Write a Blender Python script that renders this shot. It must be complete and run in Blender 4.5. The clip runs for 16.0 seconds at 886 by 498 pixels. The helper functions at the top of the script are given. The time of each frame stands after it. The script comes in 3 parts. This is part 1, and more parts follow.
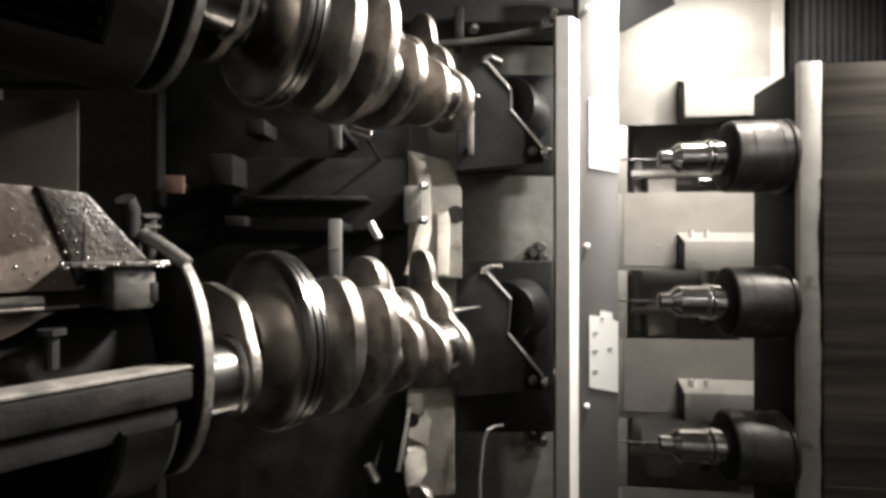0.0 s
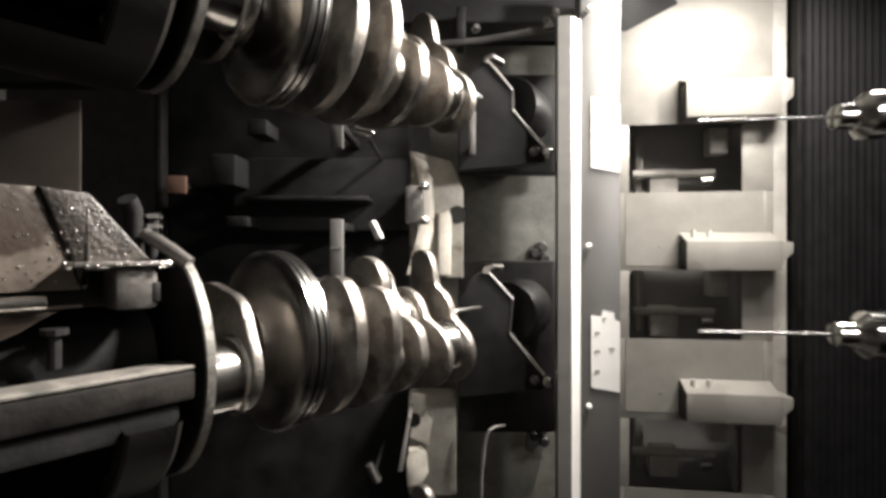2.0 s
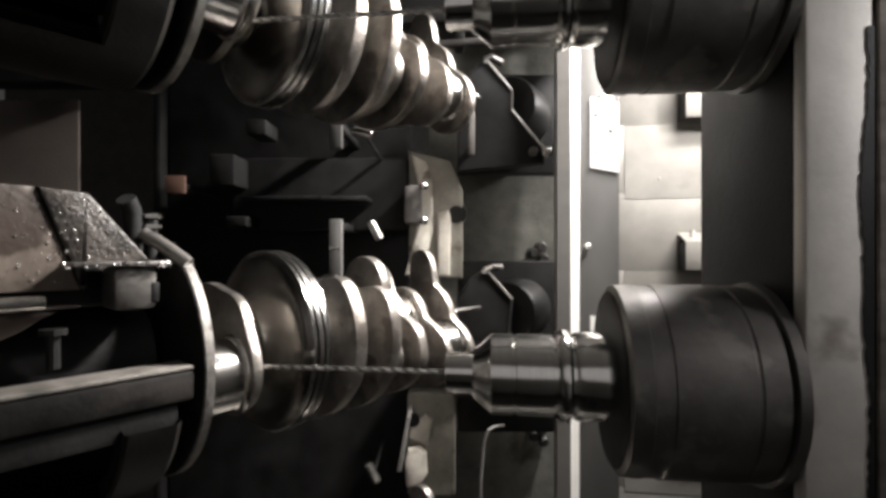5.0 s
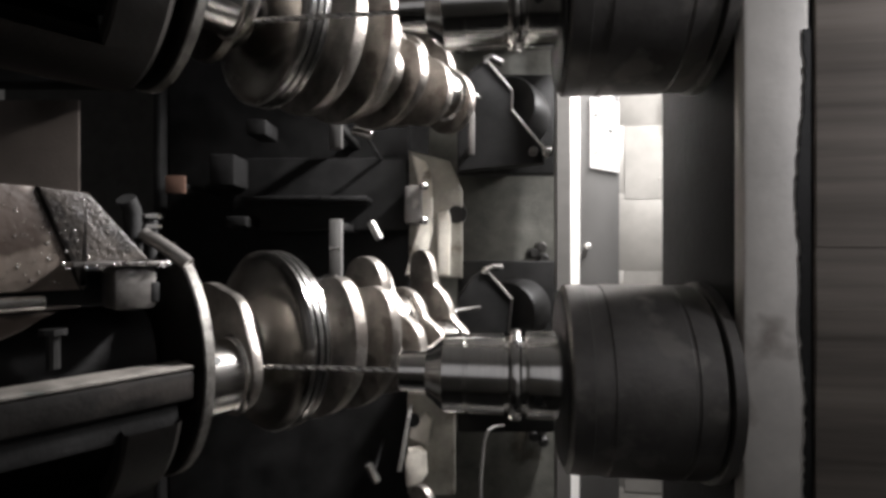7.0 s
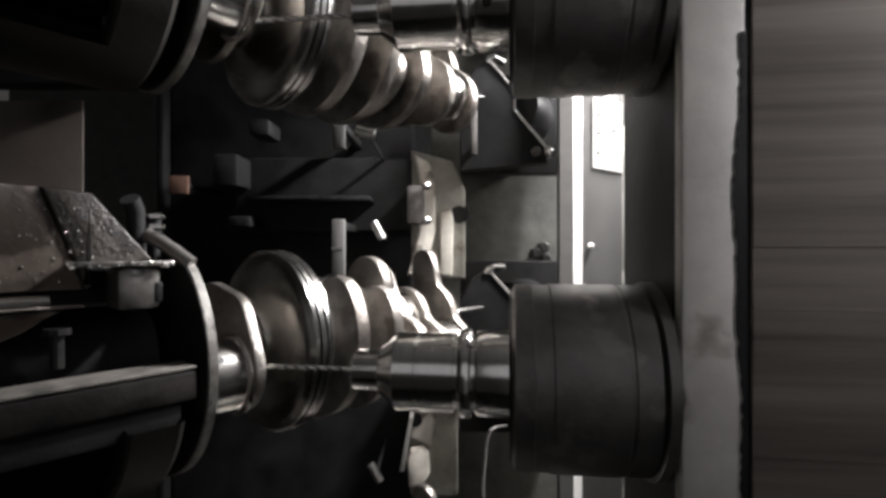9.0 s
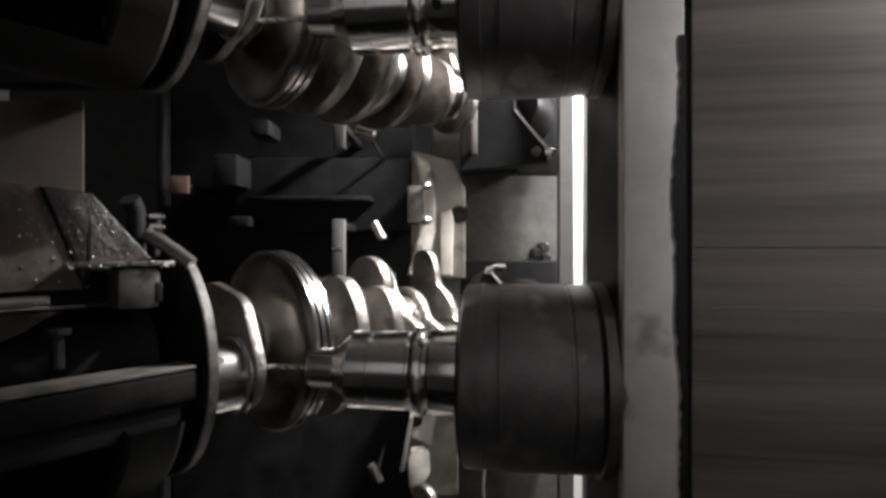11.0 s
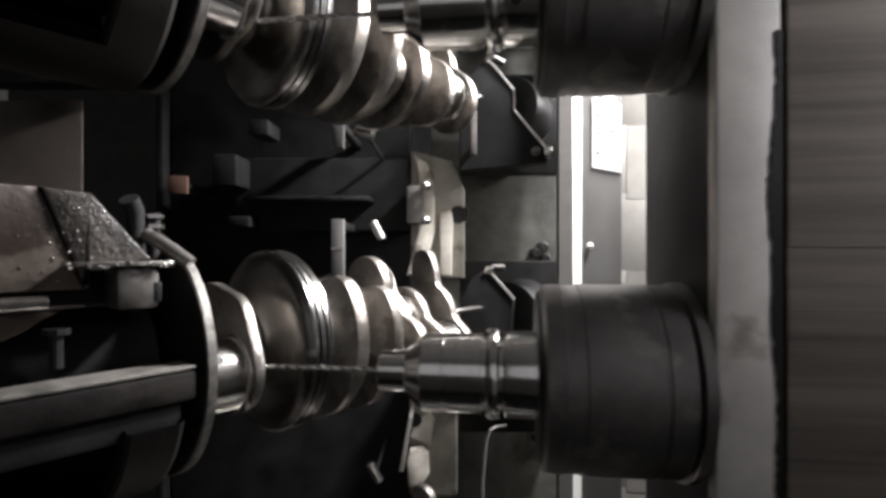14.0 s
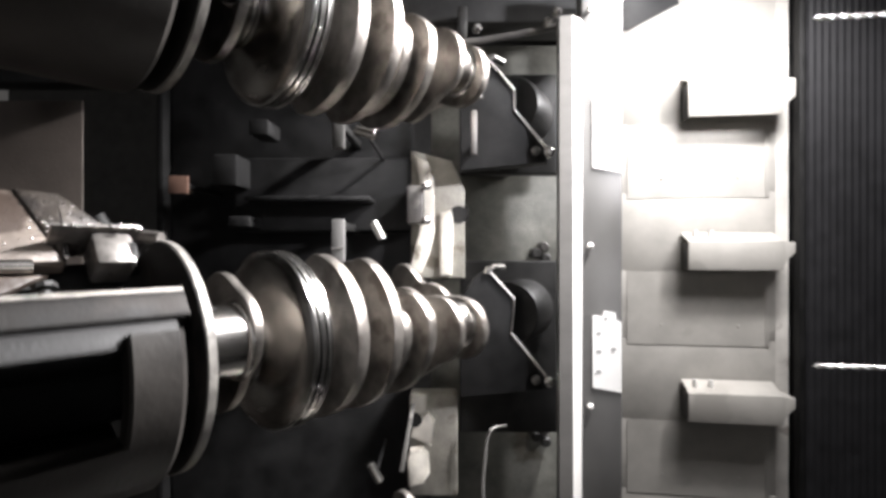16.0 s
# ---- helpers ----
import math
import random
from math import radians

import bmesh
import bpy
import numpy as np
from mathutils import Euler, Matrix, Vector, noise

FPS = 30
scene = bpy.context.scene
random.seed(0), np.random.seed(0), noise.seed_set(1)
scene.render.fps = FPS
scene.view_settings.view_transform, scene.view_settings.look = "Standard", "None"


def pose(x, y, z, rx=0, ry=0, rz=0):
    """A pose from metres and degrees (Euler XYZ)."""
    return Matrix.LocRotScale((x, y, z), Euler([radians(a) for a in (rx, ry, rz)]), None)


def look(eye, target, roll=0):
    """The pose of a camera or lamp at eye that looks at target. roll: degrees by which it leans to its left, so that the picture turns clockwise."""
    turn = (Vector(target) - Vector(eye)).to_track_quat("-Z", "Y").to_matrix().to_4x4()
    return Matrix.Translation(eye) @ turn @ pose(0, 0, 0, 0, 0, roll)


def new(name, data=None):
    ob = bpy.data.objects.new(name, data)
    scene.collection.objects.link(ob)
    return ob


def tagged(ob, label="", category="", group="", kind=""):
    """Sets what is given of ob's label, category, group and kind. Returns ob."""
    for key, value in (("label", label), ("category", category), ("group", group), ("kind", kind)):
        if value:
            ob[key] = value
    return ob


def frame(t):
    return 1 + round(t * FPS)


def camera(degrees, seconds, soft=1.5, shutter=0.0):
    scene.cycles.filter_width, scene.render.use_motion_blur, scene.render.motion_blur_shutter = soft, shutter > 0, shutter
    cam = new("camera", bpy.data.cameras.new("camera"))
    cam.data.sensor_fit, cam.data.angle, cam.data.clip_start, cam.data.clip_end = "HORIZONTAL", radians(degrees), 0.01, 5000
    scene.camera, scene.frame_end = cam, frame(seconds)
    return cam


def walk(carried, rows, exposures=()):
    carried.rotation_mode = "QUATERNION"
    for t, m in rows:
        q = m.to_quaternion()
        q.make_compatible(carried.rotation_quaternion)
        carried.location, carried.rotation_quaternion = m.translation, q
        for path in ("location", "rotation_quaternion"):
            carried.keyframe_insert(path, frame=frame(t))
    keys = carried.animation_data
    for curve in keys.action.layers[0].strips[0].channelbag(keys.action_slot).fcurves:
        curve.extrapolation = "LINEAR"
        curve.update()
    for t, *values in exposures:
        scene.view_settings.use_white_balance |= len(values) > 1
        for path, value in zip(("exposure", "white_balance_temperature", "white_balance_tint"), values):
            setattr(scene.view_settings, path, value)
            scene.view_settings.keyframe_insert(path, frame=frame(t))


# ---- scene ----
CZ = 1.2                      # height of the camera over the machine's floor
LENS = 82.1
cam = camera(LENS, 16.0, soft=3.3, shutter=0.5)


def cam_pose(right):
    """Level view along +y, swung a little so that the picture slides to the right."""
    return pose(0, 0, CZ, 90, 0, math.degrees(right / 900))


SWAY = ((0, 0), (0.5, 0), (1, 3), (2, 3), (2.5, 2.5), (3, 1.5), (8, 1.5), (8.5, 3), (9, 6), (9.3, 7), (11.3, 6.2), (12.5, 5),
        (13, 3.2), (13.5, 4), (14, 5), (14.5, 6.5), (15, 7.5), (15.5, 7.5), (16, 5.5))
walk(cam, [(t, cam_pose(r)) for t, r in SWAY],
     exposures=((0, 0.22, 6550, 11), (3.7, 0.22, 6550, 11), (4.4, 0.22, 6450, 12), (9, 0.26, 6050, 13), (13.5, 0.26, 6050, 13),
                (15, 0.56, 6050, 13), (16, 0.90, 6050, 13)))

# ---- light ----
world = bpy.data.worlds.new("world")
scene.world = world
world.use_nodes = True
world.node_tree.nodes["Background"].inputs[0].default_value = (0.9, 0.92, 1.0, 1)
world.node_tree.nodes["Background"].inputs[1].default_value = 0.02


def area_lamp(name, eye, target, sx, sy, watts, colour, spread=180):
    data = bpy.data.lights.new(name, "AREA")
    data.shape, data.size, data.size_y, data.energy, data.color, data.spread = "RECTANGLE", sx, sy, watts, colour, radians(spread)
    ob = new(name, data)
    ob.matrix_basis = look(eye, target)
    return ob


area_lamp("magazine_lamp", (0.76, 0.98, CZ + 0.72), (0.70, 1.40, CZ + 0.05), 0.34, 0.06, 5.0, (1.0, 0.95, 0.88), 130)
area_lamp("machine_lamp", (0.93, 0.91, CZ + 0.53), (-0.10, 0.52, CZ - 0.05), 0.24, 0.07, 9, (1.0, 0.95, 0.88))
area_lamp("roof_lamp", (0.42, 0.62, CZ + 0.56), (-0.05, 0.57, CZ - 0.03), 0.26, 0.05, 9.6, (1.0, 0.95, 0.88), 78)
# Unseen narrow spot added in front to light the head's slab and cover.
area_lamp("slab_spot", (1.05, -0.30, CZ + 0.50), (0.44, 0.42, CZ + 0.27), 0.12, 0.12, 0.95, (1.0, 0.96, 0.93), 46)
# Wide unseen fill added at the closed front to lift the darkest parts.
area_lamp("front_fill", (0.1, -0.86, CZ + 0.2), (0.05, 0.6, CZ), 1.5, 1.0, 0.8, (1.0, 0.96, 0.93))

# ---- materials ----


def material(name, colour, rough=0.5, metal=0.0, vary=0.35, scale=25.0, bump=0.15, fine=400.0, stretch=(1, 1, 1), wear=None, coat=0.0, spec=0.5):
    """A surface with grain and stains: colour is blotched at a coarse and a fine scale, gloss follows the blotches."""
    m = bpy.data.materials.new(name)
    m.use_nodes = True
    nt = m.node_tree
    bsdf = nt.nodes["Principled BSDF"]
    tc = nt.nodes.new("ShaderNodeTexCoord")
    mp = nt.nodes.new("ShaderNodeMapping")
    mp.inputs["Scale"].default_value = stretch
    nt.links.new(tc.outputs["Object"], mp.inputs["Vector"])
    n1 = nt.nodes.new("ShaderNodeTexNoise")
    n1.inputs["Scale"].default_value, n1.inputs["Detail"].default_value, n1.inputs["Roughness"].default_value = scale, 6, 0.65
    n2 = nt.nodes.new("ShaderNodeTexNoise")
    n2.inputs["Scale"].default_value, n2.inputs["Detail"].default_value = fine, 3
    for n in (n1, n2):
        nt.links.new(mp.outputs[0], n.inputs["Vector"])
    ramp = nt.nodes.new("ShaderNodeValToRGB")
    lo = tuple(c * (1 - vary) for c in colour)
    hi = tuple(min(1, c * (1 + vary)) for c in colour)
    ramp.color_ramp.elements[0].position, ramp.color_ramp.elements[1].position = 0.32, 0.68
    ramp.color_ramp.elements[0].color, ramp.color_ramp.elements[1].color = (*lo, 1), (*hi, 1)
    nt.links.new(n1.outputs[0], ramp.inputs[0])
    base = ramp.outputs[0]
    if wear:
        n3 = nt.nodes.new("ShaderNodeTexNoise")
        n3.inputs["Scale"].default_value, n3.inputs["Detail"].default_value = wear[1], 8
        nt.links.new(tc.outputs["Object"], n3.inputs["Vector"])
        r3 = nt.nodes.new("ShaderNodeValToRGB")
        r3.color_ramp.elements[0].position, r3.color_ramp.elements[1].position = wear[2], wear[2] + 0.06
        nt.links.new(n3.outputs[0], r3.inputs[0])
        mix = nt.nodes.new("ShaderNodeMix")
        mix.data_type = "RGBA"
        nt.links.new(r3.outputs[0], mix.inputs["Factor"])
        nt.links.new(base, mix.inputs["A"])
        mix.inputs["B"].default_value = (*wear[0], 1)
        base = mix.outputs["Result"]
    nt.links.new(base, bsdf.inputs["Base Color"])
    rr = nt.nodes.new("ShaderNodeMapRange")
    rr.inputs["To Min"].default_value, rr.inputs["To Max"].default_value = max(0.03, rough * 0.7), min(1, rough * 1.3)
    nt.links.new(n1.outputs[0], rr.inputs["Value"])
    nt.links.new(rr.outputs[0], bsdf.inputs["Roughness"])
    bsdf.inputs["Specular IOR Level"].default_value = spec
    bsdf.inputs["Metallic"].default_value = metal
    bsdf.inputs["Coat Weight"].default_value = coat
    bsdf.inputs["Coat Roughness"].default_value = 0.12
    bp = nt.nodes.new("ShaderNodeBump")
    bp.inputs["Strength"].default_value, bp.inputs["Distance"].default_value = bump, 0.002
    add = nt.nodes.new("ShaderNodeMath")
    nt.links.new(n1.outputs[0], add.inputs[0])
    nt.links.new(n2.outputs[0], add.inputs[1])
    nt.links.new(add.outputs[0], bp.inputs["Height"])
    nt.links.new(bp.outputs[0], bsdf.inputs["Normal"])
    return m


GROUND = material("ground_steel", (0.62, 0.60, 0.57), 0.20, 1.0, 0.15, 40, 0.03, 900, (1, 1, 1))
TURNED = material("turned_steel", (0.34, 0.335, 0.325), 0.20, 1.0, 0.3, 20, 0.06, 220, (6, 1, 1))
RINGFACE = material("dull_turned_steel", (0.20, 0.188, 0.172), 0.25, 1.0, 0.45, 16, 0.08, 160, (5, 1, 1), wear=((0.20, 0.185, 0.165), 14, 0.60))
FORGED = material("forged_steel", (0.205, 0.190, 0.173), 0.34, 0.9, 0.35, 45, 0.5, 420, wear=((0.13, 0.116, 0.103), 30, 0.56))
HOLDER = material("holder_steel", (0.80, 0.785, 0.76), 0.15, 1.0, 0.1, 30, 0.02, 600, (30, 1, 1))
DRILL = material("drill_steel", (0.55, 0.54, 0.52), 0.25, 1.0, 0.15, 60, 0.05, 900)
BLACK = material("black_oily_paint", (0.0145, 0.0142, 0.0138), 0.45, 0.0, 0.4, 30, 0.1, 500, spec=0.3)
# Flat black machine paint, also used where shade is put into colour.
MATT_BLACK = material("matt_black_paint_and_shade", (0.0105, 0.0103, 0.0102), 0.6, 0.0, 0.5, 22, 0.2, 300, spec=0.2)
SPINDLE = material("spindle_grey_steel", (0.145, 0.138, 0.131), 0.42, 0.7, 0.40, 14, 0.12, 260, wear=((0.24, 0.228, 0.212), 26, 0.58), spec=0.4)
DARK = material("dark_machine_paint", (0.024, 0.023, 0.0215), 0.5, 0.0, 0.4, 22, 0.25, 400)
CAST = material("grey_green_casting_paint", (0.19, 0.188, 0.165), 0.5, 0.0, 0.4, 14, 0.4, 200, wear=((0.10, 0.09, 0.07), 9, 0.58))
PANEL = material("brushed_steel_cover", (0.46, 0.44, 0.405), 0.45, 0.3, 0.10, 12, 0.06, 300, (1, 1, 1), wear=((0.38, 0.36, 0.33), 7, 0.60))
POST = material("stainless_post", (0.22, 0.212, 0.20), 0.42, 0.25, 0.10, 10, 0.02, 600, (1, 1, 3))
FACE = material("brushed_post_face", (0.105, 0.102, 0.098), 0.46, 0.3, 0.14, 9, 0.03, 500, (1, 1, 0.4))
SLAB = material("worn_grey_slab", (0.58, 0.555, 0.515), 0.55, 0.1, 0.24, 9, 0.08, 260, wear=((0.33, 0.30, 0.27), 12, 0.62))
COVER = material("streaked_brown_cover", (0.215, 0.190, 0.166), 0.45, 0.3, 0.5, 7, 0.06, 60, (0.15, 1, 5))
BELLOWS = material("black_bellows_cloth", (0.014, 0.0137, 0.0150), 0.65, 0.0, 0.3, 20, 0.1, 800, spec=0.25)
MATT = material("dark_shaded_steel", (0.0085, 0.0077, 0.0070), 0.65, 0.0, 0.5, 30, 0.2, 300, wear=((0.017, 0.0147, 0.013), 24, 0.54), spec=0.15)
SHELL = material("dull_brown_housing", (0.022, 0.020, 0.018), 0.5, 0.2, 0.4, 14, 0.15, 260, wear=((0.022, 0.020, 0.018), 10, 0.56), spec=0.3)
EDGE = material("worn_ring_steel", (0.15, 0.142, 0.130), 0.5, 0.4, 0.5, 60, 0.3, 400, wear=((0.07, 0.065, 0.06), 45, 0.55))
STRIP = material("worn_lit_edge", (0.16, 0.149, 0.134), 0.5, 0.3, 0.5, 70, 0.3, 500, wear=((0.08, 0.11, 0.10), 50, 0.60))
WHITE = material("white_sticker", (0.80, 0.79, 0.76), 0.5, 0.0, 0.04, 20, 0.02, 300)
# Near white: lamp light on the post's edge and screws put into colour.
LIT_METAL = material("pale_lit_metal", (0.82, 0.80, 0.76), 0.40, 0.15, 0.05, 30, 0.02, 500)
INK = material("grey_ink", (0.30, 0.30, 0.29), 0.6)
BRIGHT = material("zinc_plated_steel", (0.75, 0.73, 0.70), 0.22, 1.0, 0.1, 60, 0.05, 600)
JAW = material("worn_jaw_steel", (0.16, 0.15, 0.14), 0.40, 0.7, 0.35, 60, 0.10, 420, wear=((0.04, 0.037, 0.034), 40, 0.60), coat=0.3)
TAN = material("smooth_tan_plate", (0.115, 0.095, 0.080), 0.36, 0.0, 0.35, 24, 0.2, 200, wear=((0.034, 0.025, 0.020), 20, 0.50), coat=0.15)
DROPS = material("wet_jaw_plate", (0.040, 0.034, 0.029), 0.40, 0.1, 0.5, 60, 0.6, 260, wear=((0.022, 0.019, 0.017), 45, 0.52), coat=0.2)
ORANGE = material("faded_orange_tag", (0.12, 0.066, 0.046), 0.7, 0.0, 0.25, 40)
# Twice as bright as STONE: light on ribs and lugs put into colour.
CREAM_LIT = material("cream_bracket_lit", (0.72, 0.68, 0.60), 0.40, 0.0, 0.22, 28, 0.4, 200, wear=((0.22, 0.19, 0.15), 18, 0.60))
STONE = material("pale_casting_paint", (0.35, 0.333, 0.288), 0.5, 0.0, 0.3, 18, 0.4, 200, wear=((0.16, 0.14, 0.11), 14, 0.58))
WALLG = material("brown_grey_wall", (0.068, 0.056, 0.048), 0.65, 0.0, 0.25, 8, 0.2, 200, wear=((0.09, 0.08, 0.07), 6, 0.60))

for mat, amount in ((RINGFACE, 0.75), (TURNED, 0.35)):
    tangent = mat.node_tree.nodes.new("ShaderNodeTangent")
    tangent.direction_type, tangent.axis = "RADIAL", "X"
    shader = mat.node_tree.nodes["Principled BSDF"]
    shader.inputs["Anisotropic"].default_value = amount
    mat.node_tree.links.new(tangent.outputs[0], shader.inputs["Tangent"])

ENCLOSURE = material("light_grey_enclosure_paint", (0.38, 0.375, 0.36), 0.5, 0.0, 0.12, 6, 0.1, 150, wear=((0.30, 0.29, 0.27), 4, 0.62))

# ---- mesh helpers ----


def part(name, bm, mat, parent=None, label="", smooth=True):
    me = bpy.data.meshes.new(name)
    bm.normal_update()
    bm.to_mesh(me)
    bm.free()
    me.materials.append(mat)
    if smooth:
        me.polygons.foreach_set("use_smooth", [len(p.vertices) < 9 for p in me.polygons])
        me.set_sharp_from_angle(angle=radians(35))
    ob = new(name, me)
    if parent is not None:
        ob.parent = parent
    if label:
        ob["label"] = label
    return ob


def thing(name, label, category, m=None, group="", kind=""):
    ob = new(name)
    ob.empty_display_size = 0.05
    if m is not None:
        ob.matrix_basis = m
    return tagged(ob, label, category, group, kind)


def box(x0, x1, y0, y1, z0, z1, bevel=0.002, bm=None):
    bm = bm or bmesh.new()
    vs = [bm.verts.new((x, y, z)) for x in (x0, x1) for y in (y0, y1) for z in (z0, z1)]
    fs = [bm.faces.new([vs[i] for i in f]) for f in ((0, 1, 3, 2), (4, 6, 7, 5), (0, 4, 5, 1), (2, 3, 7, 6), (0, 2, 6, 4), (1, 5, 7, 3))]
    if bevel:
        es = list({e for f in fs for e in f.edges})
        bmesh.ops.bevel(bm, geom=es, offset=bevel, segments=2, affect="EDGES", profile=0.5)
    return bm


def prism(points, axis, a, b, bevel=0.002, bm=None):
    """A flat outline pushed from a to b along an axis; points are the two other coordinates in axis order."""
    bm = bm or bmesh.new()

    def at(p, d):
        return {"x": (d, p[0], p[1]), "y": (p[0], d, p[1]), "z": (p[0], p[1], d)}[axis]
    lo = [bm.verts.new(at(p, a)) for p in points]
    hi = [bm.verts.new(at(p, b)) for p in points]
    n = len(points)
    caps = [bm.faces.new(lo[::-1]), bm.faces.new(hi)]
    for i in range(n):
        bm.faces.new((lo[i], lo[(i + 1) % n], hi[(i + 1) % n], hi[i]))
    bmesh.ops.recalc_face_normals(bm, faces=bm.faces[:])
    if bevel:
        es = list({e for f in caps for e in f.edges})
        bmesh.ops.bevel(bm, geom=es, offset=bevel, segments=2, affect="EDGES", profile=0.5)
    return bm


def lathe(profile, segs=64, bm=None, y=0.0, z=0.0, a0=0.0, a1=360.0):
    """Turned about the local x axis through (y, z): profile of (x, radius)."""
    bm = bm or bmesh.new()
    full = a1 - a0 >= 360
    rings = []
    for x, r in profile:
        ring = []
        for i in range(segs if full else segs + 1):
            a = radians(a0 + (a1 - a0) * i / segs)
            ring.append(bm.verts.new((x, y + r * math.cos(a), z + r * math.sin(a))))
        rings.append(ring)
    n = len(rings[0])
    for r0, r1 in zip(rings, rings[1:]):
        for i in range(n if full else n - 1):
            bm.faces.new((r0[i], r0[(i + 1) % n], r1[(i + 1) % n], r1[i]))
    if full:
        bm.faces.new(rings[0][::-1])
        bm.faces.new(rings[-1])
    bmesh.ops.recalc_face_normals(bm, faces=bm.faces[:])
    return bm


def tube(points, r, segs=10, bm=None):
    """A round bar or pipe along a line of points."""
    bm = bm or bmesh.new()
    pts = [Vector(p) for p in points]
    rings = []
    side = None
    for i, p in enumerate(pts):
        d = (pts[min(i + 1, len(pts) - 1)] - pts[max(i - 1, 0)]).normalized()
        u = d.orthogonal().normalized() if side is None else (side - d * side.dot(d)).normalized()
        side, v = u, d.cross(u)
        rings.append([bm.verts.new(p + r * (u * math.cos(k * math.tau / segs) + v * math.sin(k * math.tau / segs))) for k in range(segs)])
    for r0, r1 in zip(rings, rings[1:]):
        for k in range(segs):
            bm.faces.new((r0[k], r0[(k + 1) % segs], r1[(k + 1) % segs], r1[k]))
    bm.faces.new(rings[0][::-1])
    bm.faces.new(rings[-1])
    bmesh.ops.recalc_face_normals(bm, faces=bm.faces[:])
    return bm


def bolt_bm(r=0.006, h=0.005):
    """A round-headed screw that looks along -y."""
    bm = lathe([(0, r), (0.0013, r), (h * 0.6, r * 0.95), (h * 0.9, r * 0.7), (h, r * 0.25)], 20)
    bmesh.ops.rotate(bm, verts=bm.verts[:], matrix=Matrix.Rotation(radians(-90), 3, "Z"))
    return bm


# ---- enclosure ----
def structure(name, bm, mat, label, category):
    ob = part(name, bm, mat, None, "", False)
    return tagged(ob, label, category, "", "structure")


structure("floor", box(-1.6, 1.9, -0.9, 1.9, -0.05, 0, 0), DARK, "dark oily chip tray floor of the machine", "floor")
structure("ceiling", box(-1.6, 1.9, -0.9, 1.9, CZ + 1.0, CZ + 1.05, 0), ENCLOSURE, "grey painted roof of the machine enclosure", "ceiling")
structure("wall_back", box(-1.6, 1.9, 1.85, 1.9, 0, CZ + 1.0, 0), DARK, "dark rear wall of the machine enclosure", "wall")
structure("wall_left", box(-1.65, -1.6, -0.9, 1.9, 0, CZ + 1.0, 0), ENCLOSURE, "grey painted side wall of the machine enclosure", "wall")
structure("wall_right", box(1.9, 1.95, -0.9, 1.9, 0, CZ + 1.0, 0), ENCLOSURE, "grey painted side wall of the machine enclosure", "wall")
structure("wall_front", box(-1.6, 1.9, -0.95, -0.9, 0, CZ + 1.0, 0), ENCLOSURE, "grey sheet-metal door side of the machine enclosure", "wall")

# ---- crankshafts ----
THETA = 40.5                                   # swing of the crank axis out of the depth direction
YAW = 7.0                                      # swing of the drilling axis and the magazine out of the cross direction
PITCH = 0.32                                   # spacing of the work stations, one above the other
AX = (-0.165, 0.517, CZ - 0.0896)              # middle of the big ring of the middle crankshaft


def crank_pose(level, turn=0.0):
    return pose(AX[0], AX[1], AX[2] + PITCH * level, -turn, 0, 90 - THETA)


def web_outline(hub, cw=None, lobe=None, extra=None, n=96):
    """Outline of a crank web in the plane across the axis: hub, counterweight (direction, half angle, radius), pin lobe
    (direction, throw, radius). Directions in degrees from the side that faces out, upwards."""
    rad = []
    for i in range(n):
        a = 360.0 * i / n
        r = hub
        if cw:
            d = abs((a - cw[0] + 180) % 360 - 180)
            k = min(1.0, max(0.0, (cw[1] + 16 - d) / 32))
            r = max(r, hub + (cw[2] - hub) * (k * k * (3 - 2 * k)))
        for lb in (lobe, extra):
            if lb:
                d = radians((a - lb[0] + 180) % 360 - 180)
                s = lb[1] * math.sin(d)
                if abs(s) < lb[2] and math.cos(d) > 0:
                    r = max(r, lb[1] * math.cos(d) + math.sqrt(lb[2] ** 2 - s * s))
        rad.append(r)
    for _ in range(5):
        rad = [(rad[i - 1] + 2 * rad[i] + rad[(i + 1) % n]) / 4 for i in range(n)]
    return [(-rad[i] * math.cos(math.tau * i / n), rad[i] * math.sin(math.tau * i / n)) for i in range(n)]


def web(s0, s1, **shape):
    return prism(web_outline(**shape), "x", s0, s1, 0.0013)


def off(direction, throw):
    return -throw * math.cos(radians(direction)), throw * math.sin(radians(direction))


def journal(s0, s1, r, direction=0, throw=0.0):
    y, z = off(direction, throw)
    return lathe([(s0, r + 0.004), (s0 + 0.003, r + 0.002), (s0 + 0.004, r), (s1 - 0.004, r), (s1 - 0.003, r + 0.002), (s1, r + 0.004)], 56, None, y, z)


